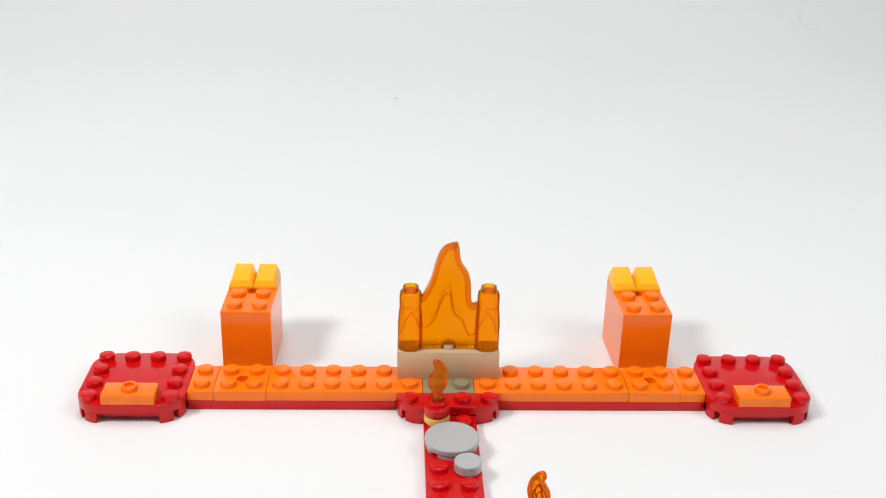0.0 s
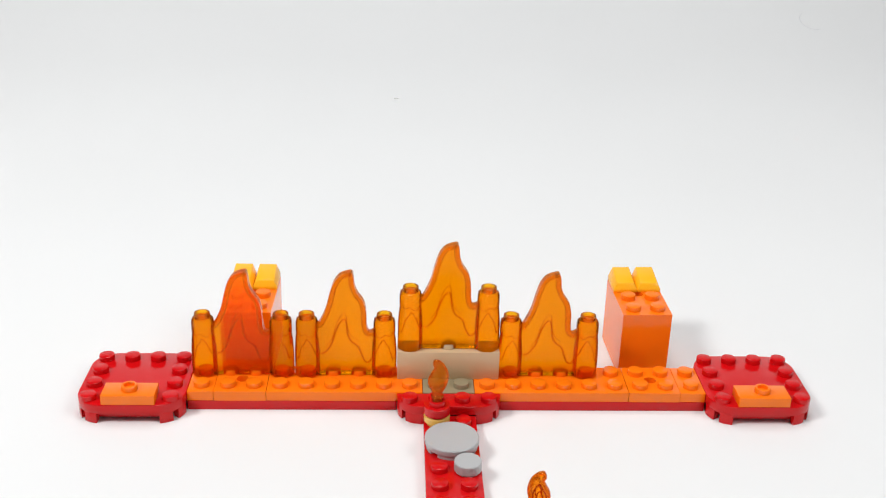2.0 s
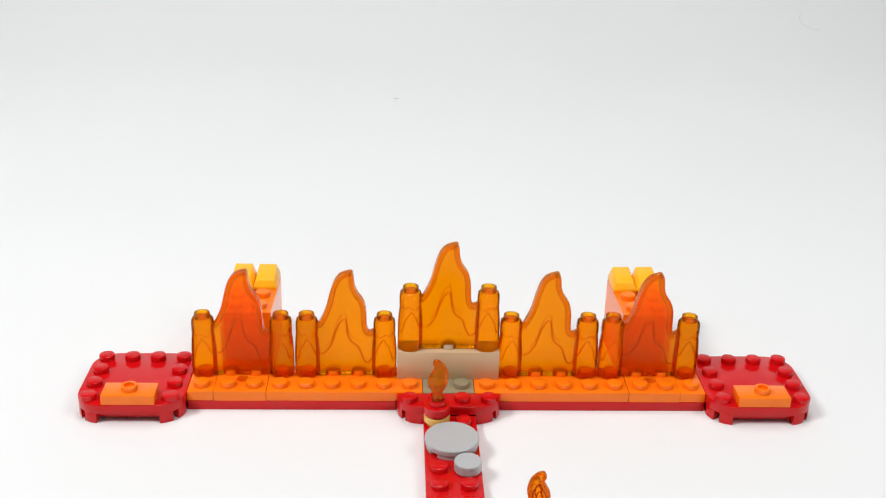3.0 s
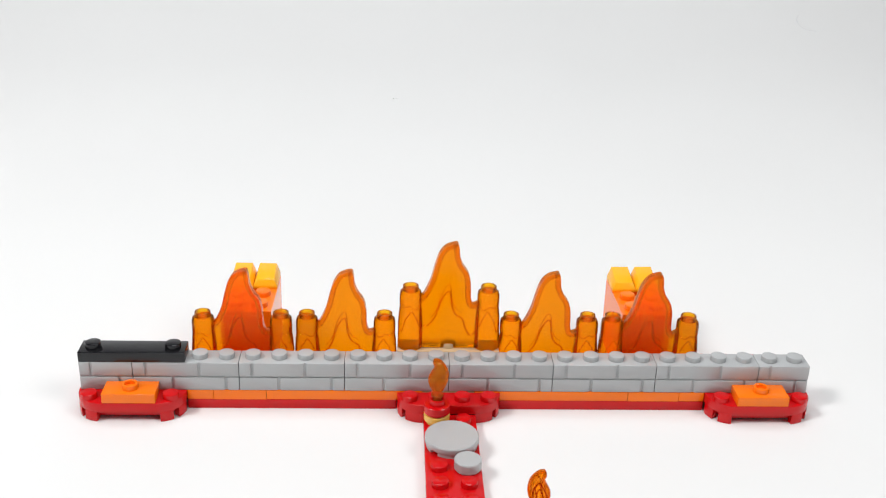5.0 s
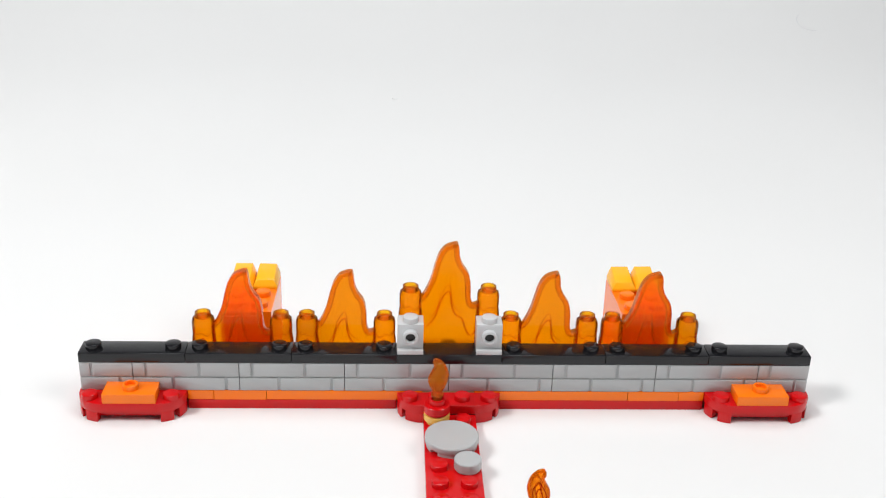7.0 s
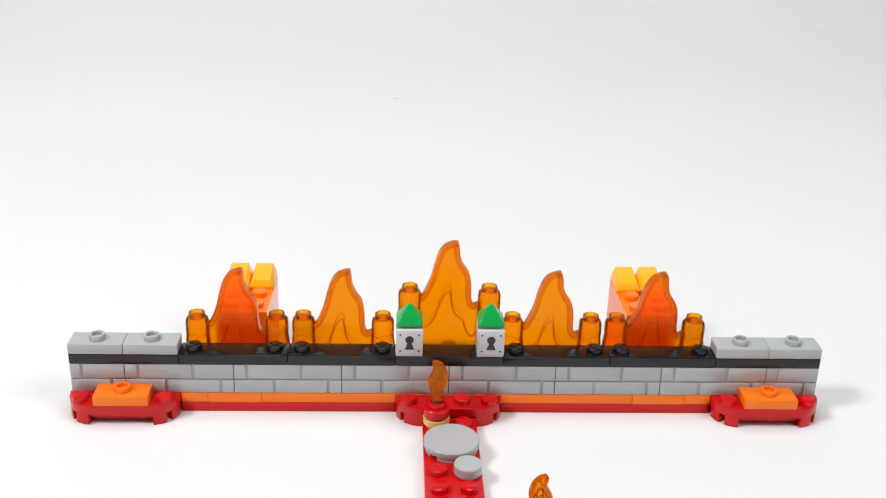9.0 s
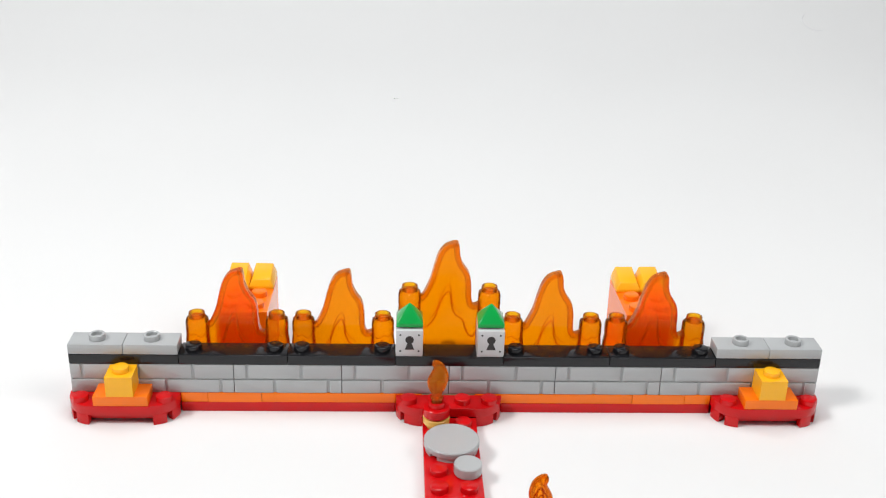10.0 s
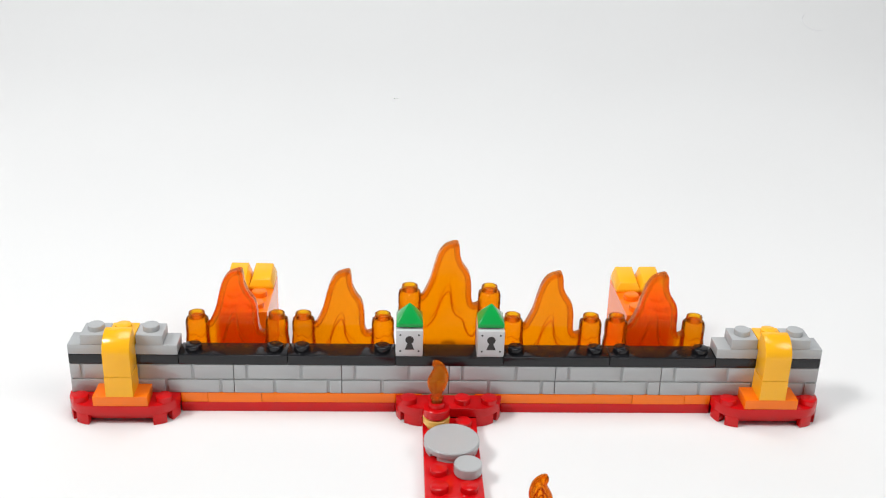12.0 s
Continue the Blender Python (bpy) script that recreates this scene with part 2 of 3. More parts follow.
def block(w, d, h, mat, parent, name="body", at=(0, 0, 0)):
    soft, top = (0, h) if mat is AMBER else (0.00018, h - 0.00002)
    me = shared((name, mat.name, w, d, round(h, 5)), lambda: box(GAP, w * S - GAP, GAP, d * S - GAP, 0, top, soft), mat)
    return part(name, me, mat, parent, "", at)


def plate(name, x, y, z, w, d, h, mat, studs, label, category, group="", hollow=False):
    t = thing(name, x, y, z, label, category, group)
    block(w, d, h, mat, t)
    for sx, sy in studs:
        stud(mat, t, sx, sy, h - 0.00003, hollow)
    return t


def grid(w, d):
    return [(i + 0.5, j + 0.5) for i in range(w) for j in range(d)]


# ---------------------------------------------------------------- the place: paper sweep and unseen walls added for bounced light
def sweep_bm():
    own = bmesh.new()
    line, r = [(-1.0, 0.0)], 0.55
    line += [(-1.0 + 0.1 * i, 0.0) for i in range(1, 15)]
    y0 = line[-1][0] + 0.02
    line += [(y0 + r * math.sin(radians(a)), r - r * math.cos(radians(a))) for a in range(0, 88, 4)]
    y1, z1 = line[-1]
    line += [(y1 + 0.004 * i, z1 + 0.12 * i) for i in range(1, 6)]
    xs = [-1.0 + 0.1 * i for i in range(21)]
    grid_v = [[own.verts.new((x, y, z)) for x in xs] for y, z in line]
    for a, b in zip(grid_v, grid_v[1:]):
        for i in range(len(xs) - 1):
            own.faces.new((a[i], a[i + 1], b[i + 1], b[i]))
    return own


sweep = new("backdrop", mesh_of("backdrop", sweep_bm(), PAPER, 60))
tagged(sweep, "large white paper sweep rising softly behind the model", "backdrop", kind="structure")
thick = sweep.modifiers.new("thickness", "SOLIDIFY")
thick.thickness, thick.offset = 0.0006, -1


LINT = material("grey_lint", (0.68, 0.68, 0.69), 0.8)
curl = [(0.2854, 0.5361), (0.2815, 0.5290), (0.2801, 0.5199), (0.2810, 0.5120), (0.2840, 0.5080), (0.2895, 0.5066)]
lint = new("lint_thread", mesh_of("lint_thread", thread_bm([(a, b, 0.55 - math.sqrt(0.55 ** 2 - (b - 0.42) ** 2) + 0.0003) for a, b in open_line(curl, 4)]), LINT))
tagged(lint, "faint pale grey curl of lint lying on the paper", "lint")


speck = new("paper_crumb", mesh_of("paper_crumb", prism(smooth_line([(-0.0016, 0.0), (-0.0004, -0.0007), (0.0013, -0.0002), (0.0009, 0.0012), (-0.0003, 0.0004)], 3), 0.0, 0.0004, "z", 0.0001), PAPER))
speck.location = (-0.0171, 0.3389, 0.0000)
speck.rotation_euler = (0.000, 0, 0)
tagged(speck, "tiny white crumb of paper lying on the white sweep", "crumb")


# unseen shell, added to close the set and shape bounce and reflections
def wall(name, x0, x1, y0, y1, z0, z1, label):
    ob = new(name, mesh_of(name, box(x0, x1, y0, y1, z0, z1, 0), PLASTER))
    return tagged(ob, label, "wall" if "wall" in name else name, kind="structure")


wall("floor", -1.1, 1.1, -1.1, 1.25, -0.05, -0.003, "plain pale studio table under the paper")
wall("wall_north", -1.1, 1.1, 1.25, 1.3, -0.05, 1.35, "plain grey unseen wall added round the set for bounced light")
wall("wall_south", -1.1, 1.1, -1.15, -1.1, -0.05, 1.35, "plain grey unseen wall added round the set for bounced light")
wall("wall_west", -1.15, -1.1, -1.15, 1.3, -0.05, 1.35, "plain grey unseen wall added round the set for bounced light")
wall("wall_east", 1.1, 1.15, -1.15, 1.3, -0.05, 1.35, "plain grey unseen wall added round the set for bounced light")
wall("ceiling", -1.15, 1.15, -1.15, 1.3, 1.35, 1.4, "plain grey unseen ceiling added over the set for bounced light")


# ---------------------------------------------------------------- the base of the model
def foot_bm(a0, a1):
    """A short curved foot under the rim of a rounded corner, whose centre is the origin."""
    arc = [radians(a0 + (a1 - a0) * i / 6) for i in range(7)]
    r1, r0 = 1.0 * S - GAP, 0.72 * S
    pts = [(r1 * math.cos(a), r1 * math.sin(a)) for a in arc] + [(r0 * math.cos(a), r0 * math.sin(a)) for a in reversed(arc)]
    return prism(pts, 0, P + 0.0002, "z", 0.0001)


def corner_plate(x, out, label, group):
    """out: the side, -1 or 1, at which the plate reaches a little past its four studs."""
    t = thing("rounded_plate", x, -1, 0, label, "plate", group)
    lo, hi = (-0.07 if out < 0 else 0), (4.07 if out > 0 else 4)
    part("body", prism(rounded(lo * S + GAP, hi * S - GAP, GAP, 4 * S - GAP, [S] * 4), P, 2 * P, "z", 0.0002), RED, t)
    part("underside", prism(rounded(lo * S + 0.0021, hi * S - 0.0021, 0.0021, 4 * S - 0.0021, [0.0062] * 4), 0.0011, P + 0.0002, "z", 0.0001), RED, t)
    for cx, cy, turn in ((lo + 1, 1, 180), (hi - 1, 1, 270), (hi - 1, 3, 0), (lo + 1, 3, 90)):
        for a in (8, 52):
            me = shared(("foot", turn + a), lambda: foot_bm(turn + a, turn + a + 30), RED)
            part("foot", me, RED, t, "", (cx * S, cy * S, 0))
    for i in range(4):
        for j in range(4):
            if i in (0, 3) or j in (0, 3):
                if not (j == 0 and i in (1, 2)):
                    stud(RED, t, lo + (hi - lo) * (i + 0.5) / 4, j + 0.5, 2 * P)
    return t


ends = "rounded red end plates"
corner_plate(-14, -1, "glossy red plate with rounded corners standing on short feet", ends)
corner_plate(10, 1, "glossy red plate with rounded corners standing on short feet", ends)

# the rounded red landing in the middle, in front of the strip
landing = thing("landing_plate", -2, -1, 0, "glossy red landing plate with rounded front corners before the orange strip", "plate")
part("body", prism(rounded(GAP, 4 * S - GAP, GAP, S - GAP, [0.95 * S, 0.95 * S, 0, 0]), P + 0.00003, 2 * P - 0.0002, "z", 0.0002), RED, landing)
for cx, a0, a1 in ((1, 188, 216), (1, 228, 270), (3, 270, 312), (3, 324, 352)):
    part("foot", foot_bm(a0, a1), RED, landing, "", (cx * S, S, 0))
for sx in (0.5, 1.5, 2.5, 3.5):
    stud(RED, landing, sx, 0.5, 2 * P - 0.0002)

for x0, w in ((-10, 8), (-2, 4), (2, 8)):
    plate("red_plate", x0, 0, 0, w, 2, P, RED, [], "glossy red plate under the orange strip on the paper", "plate", "red plates under the strip")

strip = "orange plates of the long strip"
for x0, w in ((-10, 1), (9, 1)):
    plate("orange_plate", x0, 0, P, w, 2, P, ORANGE, grid(w, 2), "narrow orange plate with two studs on red plates", "plate", strip)
for x0 in (-7, 1):
    plate("orange_plate", x0, 0, P, 6, 2, P, ORANGE, grid(6, 2), "long orange plate with two rows of studs on red plates", "plate", strip)
for x0 in (-9, 7):
    t = thing("orange_plate", x0, 0, P, "square orange plate with four studs around a round hole", "plate", strip)
    part("body", shared(("holed_body",), lambda: holed(GAP, 2 * S - GAP, GAP, 2 * S - GAP, 0, P - 0.00003, 0.0019), ORANGE), ORANGE, t)
    for sx, sy in grid(2, 2):
        stud(ORANGE, t, sx, sy, P - 0.00003)
plate("dark_tan_plate", -1, 0, P, 2, 2, P, SAND, grid(2, 1), "small dark tan plate between the orange plates", "plate")
plate("tan_brick", -2, 1, 2 * P, 4, 1, B, TAN, [(2.0, 0.5)], "long tan brick across the middle of the orange strip", "brick")


def jumper(x, y, z, mat, label, group):
    return plate("jumper_plate", x, y, z, 2, 1, P, mat, [(1, 0.5)], label, "plate", group, True)


for x0 in (-13, 11):
    jumper(x0, -1, 2 * P, ORANGE, "orange plate with one hollow stud on the rounded red plate", "orange jumper plates")

# the path towards the camera
plate("path_plate", -1, -9, 0, 2, 8, P, RED, [(i + 0.5, j + 0.5) for i in range(2) for j in range(8) if (i, j) not in ((0, 7), (0, 6), (1, 6), (0, 5), (1, 5), (1, 4))],
      "long red plate with two rows of studs forming a path", "plate")
tile = thing("round_tile", 0, -3, P, "large smooth light grey round tile lying on the red path", "tile", "grey stepping stones")
part("disc", lathe([(0, 0.0013), (0.0078, 0.0013), (0.0079, 0.0015), (0.0079, P - 0.0003), (0.00765, P), (0, P)], 48), GREY, tile)
ring = []
for i in range(72):
    off = abs((5 * i) % 90 - 45)
    k = 0.0056 if off < 9 else 0.0075
    ring.append((k * math.cos(radians(5 * i)), k * math.sin(radians(5 * i))))
part("rim", prism(ring, 0.0, 0.00135, "z"), GREY, tile)
tile = thing("round_tile", 0.5, -4.5, P, "small smooth light grey round tile lying on the red path", "tile", "grey stepping stones")
part("disc", lathe([(0.0036, 0.0), (0.0036, 0.0004), (0.00392, 0.0005), (0.00392, P - 0.0003), (0.0037, P), (0, P)], 36), GREY, tile)


# ---------------------------------------------------------------- candles
LEAF = [(-0.9, 0.2), (-1.0, 1.7), (-1.9, 3.0), (-2.7, 5.0), (-2.6, 6.8), (-1.6, 8.8), (-1.0, 10.3), (-1.5, 11.6), (-1.0, 12.4), (0.35, 12.2), (1.8, 11.0),
        (2.7, 9.4), (3.1, 7.4), (2.7, 5.0), (1.8, 3.1), (1.0, 1.7), (0.9, 0.2)]


def flame_leaf_bm():
    outer = [(a / 1000, b / 1000) for a, b in smooth_line(LEAF, 3)]
    low = [(-1.1, 3.6), (-1.5, 5.2), (-1.2, 6.6), (-0.3, 8.4), (0.3, 9.6), (1.2, 8.6), (1.7, 7.2), (1.5, 5.2), (0.9, 3.6), (0.0, 2.8)]
    inner = [(a / 1000, b / 1000) for a, b in smooth_line(low, 3)]
    return shell(outer, inner, 0.0014, 0.0005, 0.0004, 0.0003)


# thin dark tubes, no real grooves: they draw the leaf's refracted lines
def leaf_refraction_bm():
    lines = ([(-1.2, 3.4), (-1.7, 5.2), (-1.4, 6.8), (-0.4, 8.7), (0.3, 9.9), (1.3, 8.8), (1.9, 7.2), (1.7, 5.2), (1.0, 3.4)], [(-0.5, 3.8), (-0.8, 5.4), (0.1, 7.8), (0.9, 6.6), (0.7, 4.2)])
    own = None
    for line in lines:
        for y in (-0.0018, 0.0015):
            own = thread_bm([(a / 1000, y, b / 1000) for a, b in open_line(line, 4)], 0.0002, 6, (0, 1, 0), own)
    return own


# tube added along the outline; its extra tint imitates the dark refracted edge
def leaf_dark_edge_bm():
    line = inset_loop([(a / 1000, b / 1000) for a, b in open_line(LEAF[1:-1], 4)], 0.0003)
    return thread_bm([(a, 0, b) for a, b in line[1:-1]], 0.00042, 8, (0, 1, 0))


def candle(x, y, z, clear, turn=0):
    low = thing("round_plate", x, y, z, "pale yellow round plate at the foot of a candle", "plate", "candle plates")
    part("disc", lathe([(0.0030, 0), (0.0030, 0.0012), (0.0039, 0.0013), (0.0039, P - 0.0002), (0.0037, P - 0.00003), (0, P - 0.00003)], 32), YELLOW, low)
    high = thing("round_plate", x, y, z + P, "glossy red round plate carrying a small flame", "plate", "candle plates")
    part("disc", lathe([(0.0031, 0), (0.0031, 0.0004), (0.0039, 0.0006), (0.0039, P - 0.0002), (0.0037, P), (0, P)], 32), RED, high)
    part("stud", ring_bm(), RED, high, "", (0, 0, P))
    fire = thing("candle_flame", x, y, z + 2 * P + 0.0005, "small clear orange flame on a red round plate", "flame", "candle flames")
    fire.rotation_euler = (0, 0, radians(turn))
    part("stem", lathe([(0, 0), (0.0014, 0), (0.0014, 0.0022), (0, 0.0022)], 20), clear, fire)
    part("leaf", flame_leaf_bm(), clear, fire, "", (0, 0, 0.0018))
    if clear is FIRE:
        part("groove", leaf_refraction_bm(), LINE, fire, "", (0, 0, 0.0018))
    part("rim", leaf_dark_edge_bm(), THIN, fire, "", (0, 0, 0.0018))
    part("collar", lathe([(0, 0), (0.0011, 0.0), (0.0019, 0.0005), (0.0019, 0.0009), (0.0011, 0.0014), (0, 0.0014)], 20), clear, fire, "", (0, 0, 0.0019))
    return fire


# same flame piece twice; the near one gets the plastic coloured as lit
candle(-0.5, -1.5, P, LIT_CLEAR)
candle(2.55, -7.87, 0.0, FIRE, 180)


# ---------------------------------------------------------------- the two towers behind the strip
def tower_bm():
    top = 2 * B + P
    own = holed(0, 2 * S, 0.9 * S, 2.9 * S, 0, top, 0.0018)
    box(0, 2 * S, 0, 0.9 * S, 0, top, 0, own)
    return box(0, 2 * S, 2.9 * S, 3.3 * S, 0, top, 0, own)


def ingot_bm():
    """A bar with a flat top and slanting sides, a little higher at its back."""
    own = bmesh.new()
    w, d, i = S - GAP, 1.33 * S, 0.0011
    rings = [[(GAP, 0.0004, 0), (w, 0.0004, 0), (w, d, 0), (GAP, d, 0)],
             [(GAP, 0.0004, 0.0010), (w, 0.0004, 0.0010), (w, d, 0.0016), (GAP, d, 0.0016)],
             [(GAP + i, 0.0015, 0.0030), (w - i, 0.0015, 0.0030), (w - i, d - 0.0005, 0.0050), (GAP + i, d - 0.0005, 0.0050)]]
    rings = [[own.verts.new(q) for q in r] for r in rings]
    own.faces.new(rings[0]), own.faces.new(rings[2])
    for lo, hi in zip(rings, rings[1:]):
        for k in range(4):
            own.faces.new((lo[k], lo[(k + 1) % 4], hi[(k + 1) % 4], hi[k]))
    bmesh.ops.recalc_face_normals(own, faces=own.faces[:])
    bmesh.ops.bevel(own, geom=own.edges[:], offset=0.00022, segments=2, profile=0.5, affect="EDGES")
    return own


def tower(x, y, turn):
    t = thing("tower", x, y, 0, "square orange tower of stacked bricks behind the strip", "tower", "orange towers")
    spin = Matrix.Rotation(radians(turn), 4, "Z")
    t.rotation_euler = (0, 0, radians(turn))
    part("body", shared(("tower_body",), tower_bm, ORANGE), ORANGE, t, "", (-S, 0, 0))
    z = 2 * B + P
    for sx, sy in grid(2, 2):
        stud(ORANGE, t, sx - 1, sy, z)
    for i in (-1, 0):
        spot = spin @ Vector((i, 2, 0))
        s = thing("ingot", x + spot.x, y + spot.y, z, "smooth light orange ingot lying on the orange tower", "ingot", "ingots on the towers")
        s.rotation_euler = (0, 0, radians(turn))
        part("bar", shared(("ingot_bar",), ingot_bm, AMBER), AMBER, s)
    return t


tower(-8.02, 2.75, -1.4)
tower(8.08, 2.75, 1.6)


# ---------------------------------------------------------------- clear flames
def column_bm():
    """An eight-sided column with soft corners, a shoulder and a rounded top."""
    own = lathe([(0.00385, 0.0), (0.00398, 0.0003), (0.00392, 0.0085), (0.00368, 0.0122), (0.00340, 0.0145), (0.00350, 0.0154), (0.00346, 0.0182), (0.00325, 0.0190),
                 (0.0027, 0.0194), (0.0, 0.0194)], 32)
    for v in own.verts:
        a = (math.atan2(v.co.y, v.co.x) + radians(22.5)) % radians(45) - radians(22.5)
        k = 0.55 + 0.45 * math.cos(radians(22.5)) / math.cos(a) / 0.96
        v.co.x, v.co.y = v.co.x * k, v.co.y * k
    return own


def collar_bm():
    r, q = STUD_R, 0.0017
    return lathe([(r, 0.0193), (r + 0.0001, 0.0203), (r, 0.0209), (q + 0.0001, 0.0209), (q, 0.0206), (q, 0.0193), (r, 0.0193)], 24)


DRIP = [(-58, 8.6), (-48, 8.0), (-34, 10.2), (-18, 12.4), (-2, 13.6), (10, 12.2), (24, 10.9), (36, 8.4), (46, 6.4), (58, 6.6)]
SAG = [(-58, 15.2), (-30, 13.9), (-12, 14.4), (8, 15.2), (30, 14.5), (58, 15.6)]


def drip_bm(side):
    """The wavy edge of the melted layer round the front of a column."""
    own = None
    for line, out, r in ((DRIP, 0.00368, 0.00018), (SAG, 0.00334, 0.00013)):
        path = [(out * math.sin(radians(side * a)), -out * math.cos(radians(side * a)), b / 1000) for a, b in open_line(line, 4)]
        own = thread_bm(path, r, 6, (0.0, 0.93, 0.37), own)
    return own


EDGE = [(-1.16, 17.2), (-1.05, 17.8), (-0.95, 19.2), (-0.75, 23.0), (-0.60, 27.8), (-0.45, 31.6), (-0.24, 34.0), (0.02, 35.0), (0.25, 35.2), (0.32, 33.4), (0.35, 30.8),
        (0.48, 28.0), (0.70, 25.3), (0.79, 22.0), (0.81, 17.6), (0.87, 15.3), (0.96, 14.8), (1.16, 15.8)]
RIDGE = [(-1.05, 8.2), (-0.92, 8.0), (-0.79, 8.5), (-0.54, 11.4), (-0.35, 16.4), (-0.17, 19.2), (-0.02, 19.8), (0.05, 18.0), (0.08, 15.2), (0.22, 12.3), (0.50, 10.5),
         (0.62, 7.6), (0.76, 5.3), (0.90, 5.0), (1.03, 6.6)]


def tongue_bm():
    outer = [(a * S, b / 1000) for a, b in open_line(EDGE, 4)] + [(1.16 * S, 0.0), (-1.16 * S, 0.0)]
    inner = [(a * S, b / 1000) for a, b in open_line(RIDGE[1:-1], 4)] + [(0.86 * S, 0.0018), (-0.92 * S, 0.0018)]
    return shell(outer, inner, 0.0019, 0.0006, 0.0003, 0.0002)


# the rounded rim; overlapping the tongue, it also tints in the refracted dark band
def bead_bm():
    line = inset_loop([(a * S, b / 1000) for a, b in open_line(EDGE, 4)] + [(1.16 * S, 0.0), (-1.16 * S, 0.0)], 0.0008)[1:-4]
    return thread_bm([(a, 0, b) for a, b in line], 0.00086, 10, (0, 1, 0))


def ridge_bm():
    low = [(a * S, -0.0021, b / 1000) for a, b in open_line(RIDGE, 5)]
    high = [(0.94 * a * S, -0.0018, (b + 2.0) / 1000) for a, b in open_line(RIDGE[2:11], 5)]
    own = thread_bm(low, 0.00026, 6, (0, 1, 0))
    return thread_bm(high, 0.00013, 6, (0, 1, 0), own)


meshes["tongue"] = mesh_of("tongue", tongue_bm(), FIRE, 16)


def flame_panel(x, y, z, label="clear orange flame panel with side columns on the orange strip"):
    t = thing("flame_panel", x, y, z, label, "flame", "flame panels")
    part("tongue", meshes["tongue"], FIRE, t, "", (2 * S, 0.5 * S, 0))
    part("rim", shared(("flame_rim",), bead_bm, RIM), RIM, t, "", (2 * S, 0.5 * S, 0))
    part("ridge", shared(("ridge",), ridge_bm, THIN), THIN, t, "", (2 * S, 0.5 * S, 0))
    for i in (0.5, 3.5):
        col = part("column", shared(("column",), column_bm, ROUND), ROUND, t, "", (i * S, 0.5 * S, 0))
        side = -1 if i < 1 else 1
        part("drip", shared(("drip", side), lambda: drip_bm(side), THIN), THIN, col)
        part("hollow_stud", shared(("flame_stud",), collar_bm, THIN), THIN, col)
    return t


flame_panel(-2, 1, 2 * P + B, "clear orange flame panel with side columns on the tan brick")
flames = [(0.467, flame_panel(-6, 1, 2 * P)), (1.167, flame_panel(1.93, 1, 2 * P)), (1.867, flame_panel(-10, 1, 2 * P)), (2.567, flame_panel(5.92, 1, 2 * P))]

# ---------------------------------------------------------------- the masonry wall
def relief(t, x0, x1, z0, z1, w):
    # a shallow joint between blocks, tight at the brick's own ends
    a = 0.00008 if x0 == 0 else 0.00042
    b = (x1 - x0) * S - (0.00008 if x1 == w else 0.00042)
    lo, hi = (z0 + 0.00006, z1 - 0.00026) if z0 == 0 else (z0 + 0.00026, z1 - 0.0001)
    me = shared(("relief_block", x0, x1, w, round(z0, 3)), lambda: prism(rounded(a, b, lo, hi, [0.0002] * 4, 2), 0.0, 0.0009, "y", 0.00030, 2), GREY)
    part("relief_block", me, GREY, t, "", (x0 * S, 0, 0))


def masonry(x, w):
    t = thing("masonry_brick", x, 0, 2 * P, "light grey brick with a masonry pattern on its front" if w == 4 else "short light grey brick with a masonry pattern", "brick", "masonry bricks of the wall")
    part("body", shared(("masonry_body", w), lambda: box(GAP, w * S - GAP, 0.00046, S - GAP, 0, B - 0.00003), GREY), GREY, t)
    mid = 0.0046
    upper = [0, 0.5, 2.5, 4] if w == 4 else [0, 0.45, 2]
    lower = [0, 1.5, 3.5, 4] if w == 4 else [0, 1.5, 2]
    for a, b in zip(upper, upper[1:]):
        relief(t, a, b, mid, B, w)
    for a, b in zip(lower, lower[1:]):
        relief(t, a, b, 0.0, mid, w)
    for i in range(w):
        stud(GREY, t, i + 0.5, 0.5, B - 0.00003)
    return t


bricks, at = [], -14
for i, w in enumerate((2, 4, 4, 4, 4, 4, 4, 2)):
    bricks.append((3.167 + 0.2 * i, masonry(at, w)))
    at += w

rails = []
for i in range(7):
    rails.append((4.867 + 0.2 * i, plate("black_plate", -14 + 4 * i, 0, 2 * P + B, 4, 1, P, BLACK, [(0.5, 0.5), (3.5, 0.5)],
                  "glossy black plate with two end studs on the grey wall", "plate", "black plates on the wall")))

# ---------------------------------------------------------------- gate posts with key plates and green roofs
WALL_TOP = 3 * P + B


def post(x):
    t = thing("gate_post", x, 0, WALL_TOP, "small white brick with hollow front stud on the black rail", "brick", "gate posts")
    part("body", shared(("post_body",), lambda: box(GAP, S - GAP, 0.0016, S - GAP, 0, B - 0.00003), WHITE), WHITE, t)
    part("ledge", shared(("ledge",), lambda: box(GAP, S - GAP, 0.0001, 0.0016, 0, 0.0014, 0.0001), WHITE), WHITE, t)
    stud(WHITE, t, 0.5, 0.5, B - 0.00003)
    me = shared(("side_stud",), lambda: lathe([(STUD_R, 0), (STUD_R, 0.0014), (STUD_R - 0.0003, 0.0016), (0.0016, 0.0016), (0.0015, 0.0014), (0.0015, 0.0002)], 28, axis="y"), WHITE)
    ring = part("side_stud", me, WHITE, t, "", (0.5 * S, 0.0016, 0.0056))
    # dark cap in place of the shade deep in the hollow stud
    part("hole", shared(("hole",), lambda: lathe([(0.0015, 0), (0.0015, 0.0003), (0, 0.0003)], 24, axis="y"), PRINT_AND_SHADE), PRINT_AND_SHADE, ring, "dark disc for the shade inside the front stud's hole")
    return t


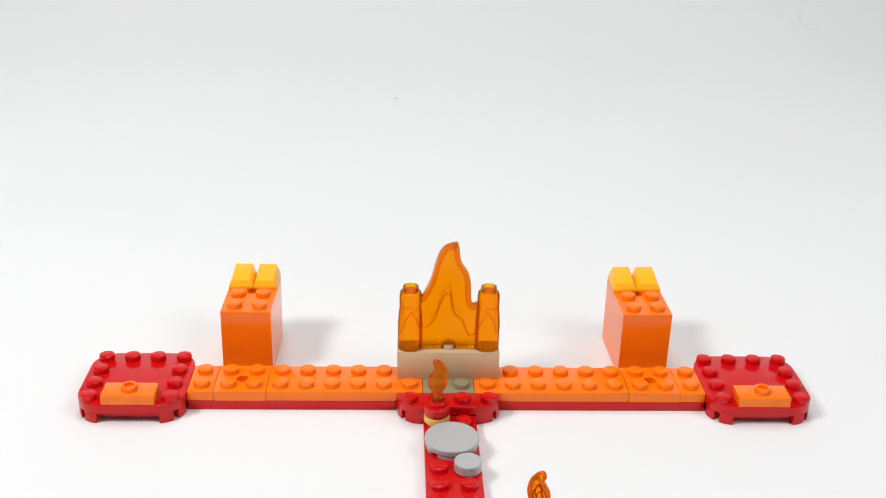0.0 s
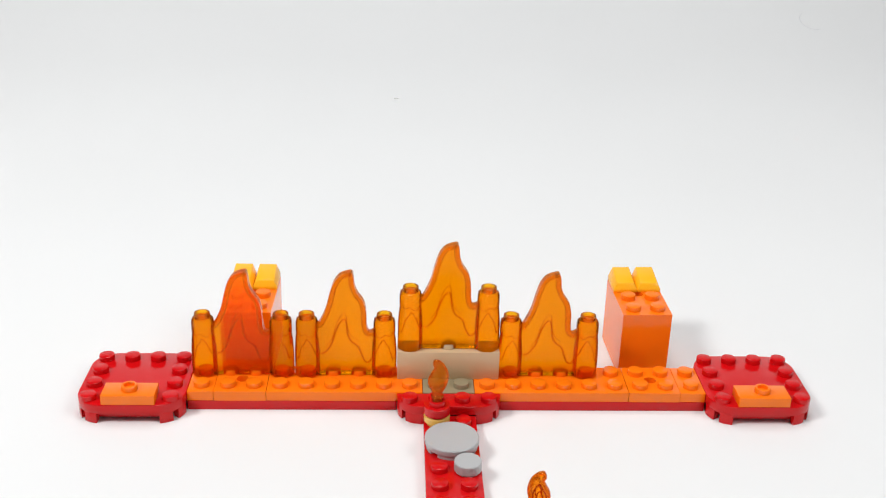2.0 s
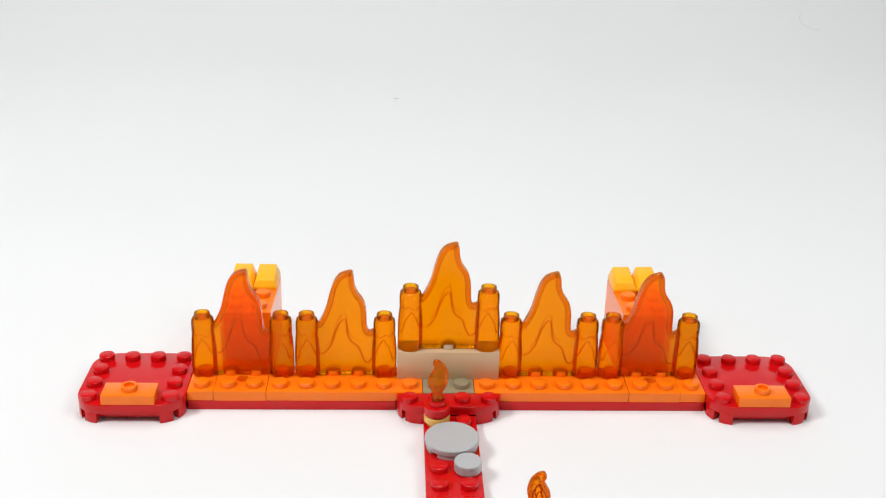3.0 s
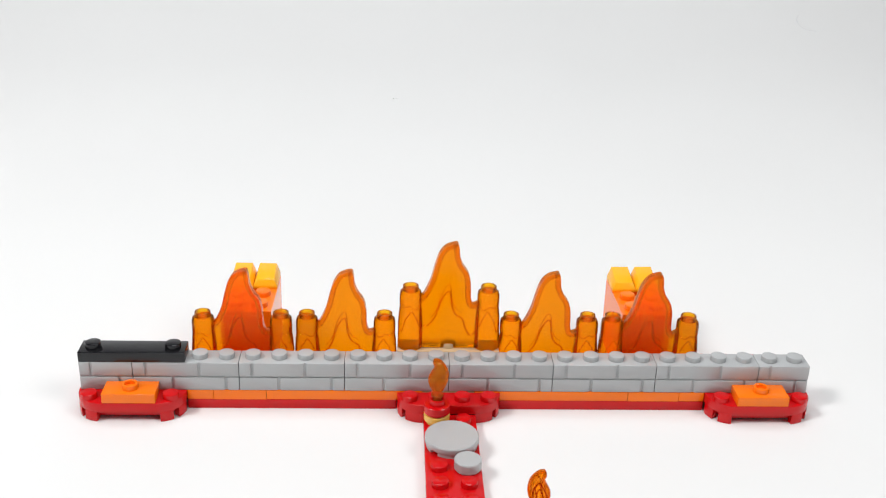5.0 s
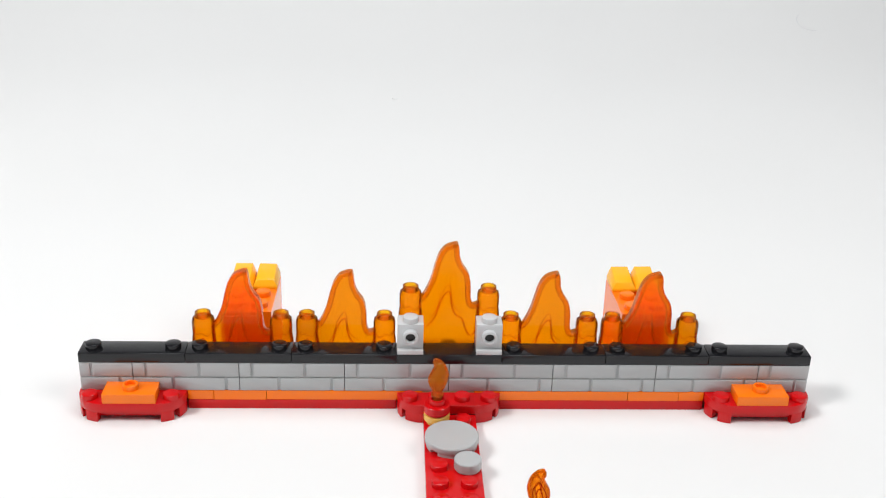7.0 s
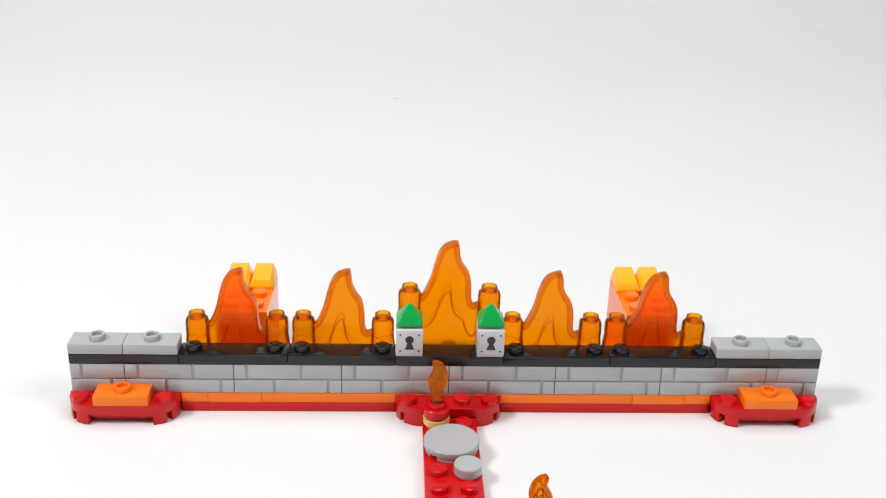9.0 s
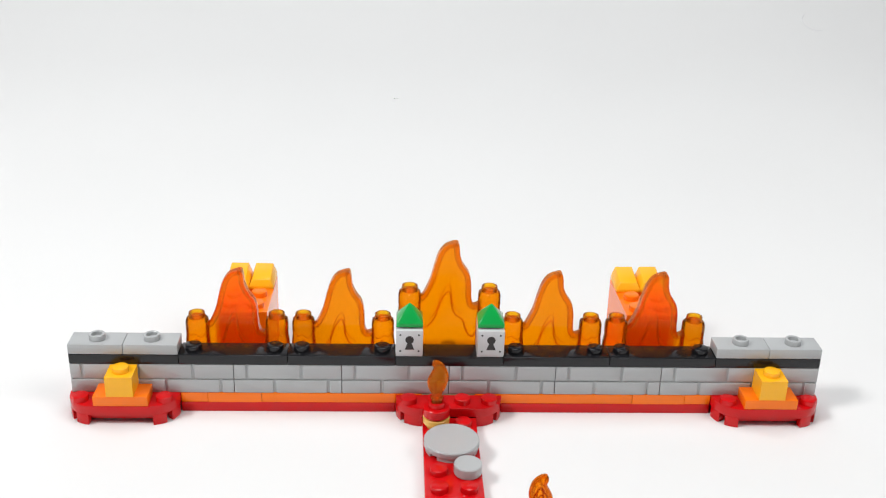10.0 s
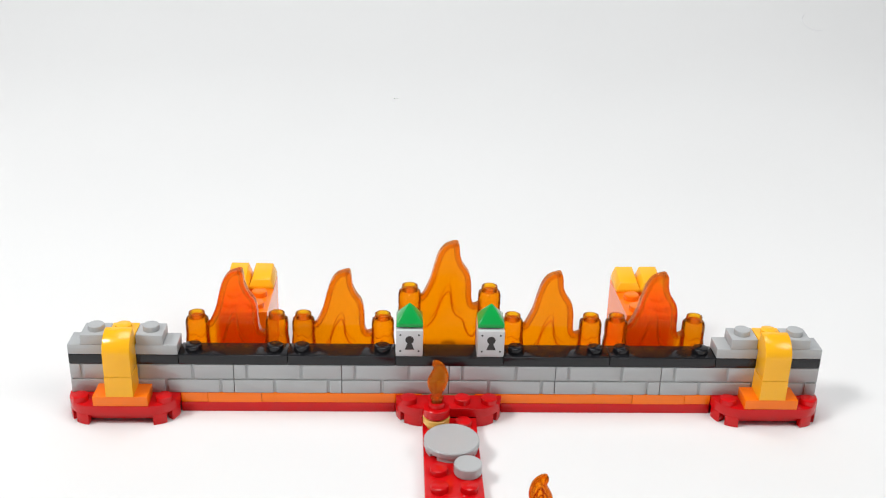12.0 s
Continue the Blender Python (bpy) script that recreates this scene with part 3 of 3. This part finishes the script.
def key_tile(x):
    t = thing("key_tile", x, 0, WALL_TOP + 0.0015, "light grey square tile with printed keyhole on a white post", "tile", "keyhole tiles")
    part("body", shared(("key_body",), lambda: box(GAP, S - GAP, -0.0017, -0.0002, 0.0, B - 0.0016, 0.0002), WHITE), WHITE, t)

    def print_bm():
        cx = 0.5 * S
        neck = [(cx - 0.0005, 0.0042), (cx - 0.0014, 0.0018), (cx + 0.0014, 0.0018), (cx + 0.0005, 0.0042)]
        round_top = [(cx + 0.00125 * math.cos(radians(a)), 0.0050 + 0.00125 * math.sin(radians(a))) for a in range(-60, 241, 15)]
        return prism(round_top + neck, -0.00176, -0.0016, "y")

    part("keyhole", shared(("keyhole",), print_bm, PRINT_AND_SHADE), PRINT_AND_SHADE, t, "dark printed keyhole")
    for a in (0.0013, S - 0.0013):
        for b in (0.0013, 0.0066):
            part("rivet", shared(("rivet",), lambda: lathe([(0.0003, -0.0001), (0.0003, 0.00006), (0, 0.00006)], 12, axis="y"), PRINT_AND_SHADE), PRINT_AND_SHADE, t, "", (a, -0.0017, b))
    return t


def roof(x):
    t = thing("pyramid_roof", x, 0, WALL_TOP + B, "bright green pyramid roof tile on the white post", "roof tile", "green roofs")

    def bm():
        own = bmesh.new()
        lo = [own.verts.new((a, b, 0)) for a, b in ((GAP, GAP), (S - GAP, GAP), (S - GAP, S - GAP), (GAP, S - GAP))]
        mid = [own.verts.new((v.co.x, v.co.y, 0.0013)) for v in lo]
        tip = own.verts.new((S / 2, S / 2, 2 * P))
        own.faces.new(lo)
        for i in range(4):
            j = (i + 1) % 4
            own.faces.new((lo[i], lo[j], mid[j], mid[i]))
            own.faces.new((mid[i], mid[j], tip))
        bmesh.ops.recalc_face_normals(own, faces=own.faces[:])
        bmesh.ops.bevel(own, geom=own.edges[:], offset=0.00022, segments=2, profile=0.5, affect="EDGES")
        return own

    part("roof", shared(("roof",), bm, GREEN), GREEN, t)
    return t


posts = [(6.267, post(-2)), (6.267, post(1))]
keys = [(7.067, key_tile(-2)), (7.067, key_tile(1))]
roofs = [(7.767, roof(-2)), (7.767, roof(1))]

# ---------------------------------------------------------------- grey ends of the wall and the light orange hooks
CAP = WALL_TOP + P
caps = []
for x0, t0 in ((-14, 8.467), (-12, 8.967), (12, 8.467), (10, 8.967)):
    caps.append((t0, jumper(x0, 0, WALL_TOP, GREY, "light grey plate with one hollow stud on the black rail", "grey jumper plates")))

hooks = []
for x0 in (-12.5, 11.5):
    hooks.append((9.467, plate("amber_plate", x0, -1, 3 * P, 1, 1, P, AMBER, [(0.5, 0.5)], "small light orange plate on the orange jumper plate", "plate", "light orange plates")))
for x0 in (-12.5, 11.5):
    hooks.append((9.967, plate("amber_plate", x0, -1, 4 * P, 1, 1, P, AMBER, [(0.5, 0.5)], "small light orange plate stacked on another", "plate", "light orange plates")))


def hook(x):
    t = thing("curved_brick", x, -1, 5 * P, "light orange curved brick hooked over the wall's end", "brick", "light orange hooks")

    def bm():
        top, r, rise = 0.0128, 0.0064, 0.0060
        bend = [(r - r * math.cos(radians(a)), top - rise + rise * math.sin(radians(a))) for a in range(0, 91, 6)]
        line = [(GAP, 0.00012)] + [(GAP + a, b) for a, b in bend] + [(0.9 * S, top - 0.0001), (1.0 * S, top - 0.0031), (2 * S - GAP, top - 0.0032), (2 * S - GAP, 2 * P + 0.0001), (S - 0.0003, 2 * P + 0.0001), (S - 0.0003, 0.00012)]
        return prism(line, GAP, S - GAP, "x", 0.0002)

    part("body", shared(("hook_body",), bm, AMBER), AMBER, t)
    stud(AMBER, t, 0.5, 1.5, 0.0096)
    return t


for x0 in (-12.5, 11.5):
    hooks.append((10.467, hook(x0)))

knobs = []
for x0, t0 in ((-13.5, 11.067), (-11.5, 11.767), (12.5, 11.067), (10.5, 11.767)):
    knobs.append((t0, plate("grey_plate", x0, 0, CAP, 1, 1, P, GREY, [(0.5, 0.5)], "small light grey plate with one stud on the wall's end", "plate", "small grey plates")))


# ---------------------------------------------------------------- what moves: pieces wait on the paper behind the camera, then are put in place
def motions():
    waiting = flames + bricks + rails + posts + keys + roofs + caps + hooks + knobs
    for i, (t, ob) in enumerate(waiting):
        home = ob.location.copy()
        rest = pose(-0.28 + 0.045 * (i % 12), -0.62 - 0.035 * (i // 12), 0.0)
        there = pose(home.x, home.y, home.z)
        walk(ob, [(0, rest), (t - 1 / FPS, rest), (t, there), (12, there)])


motions()
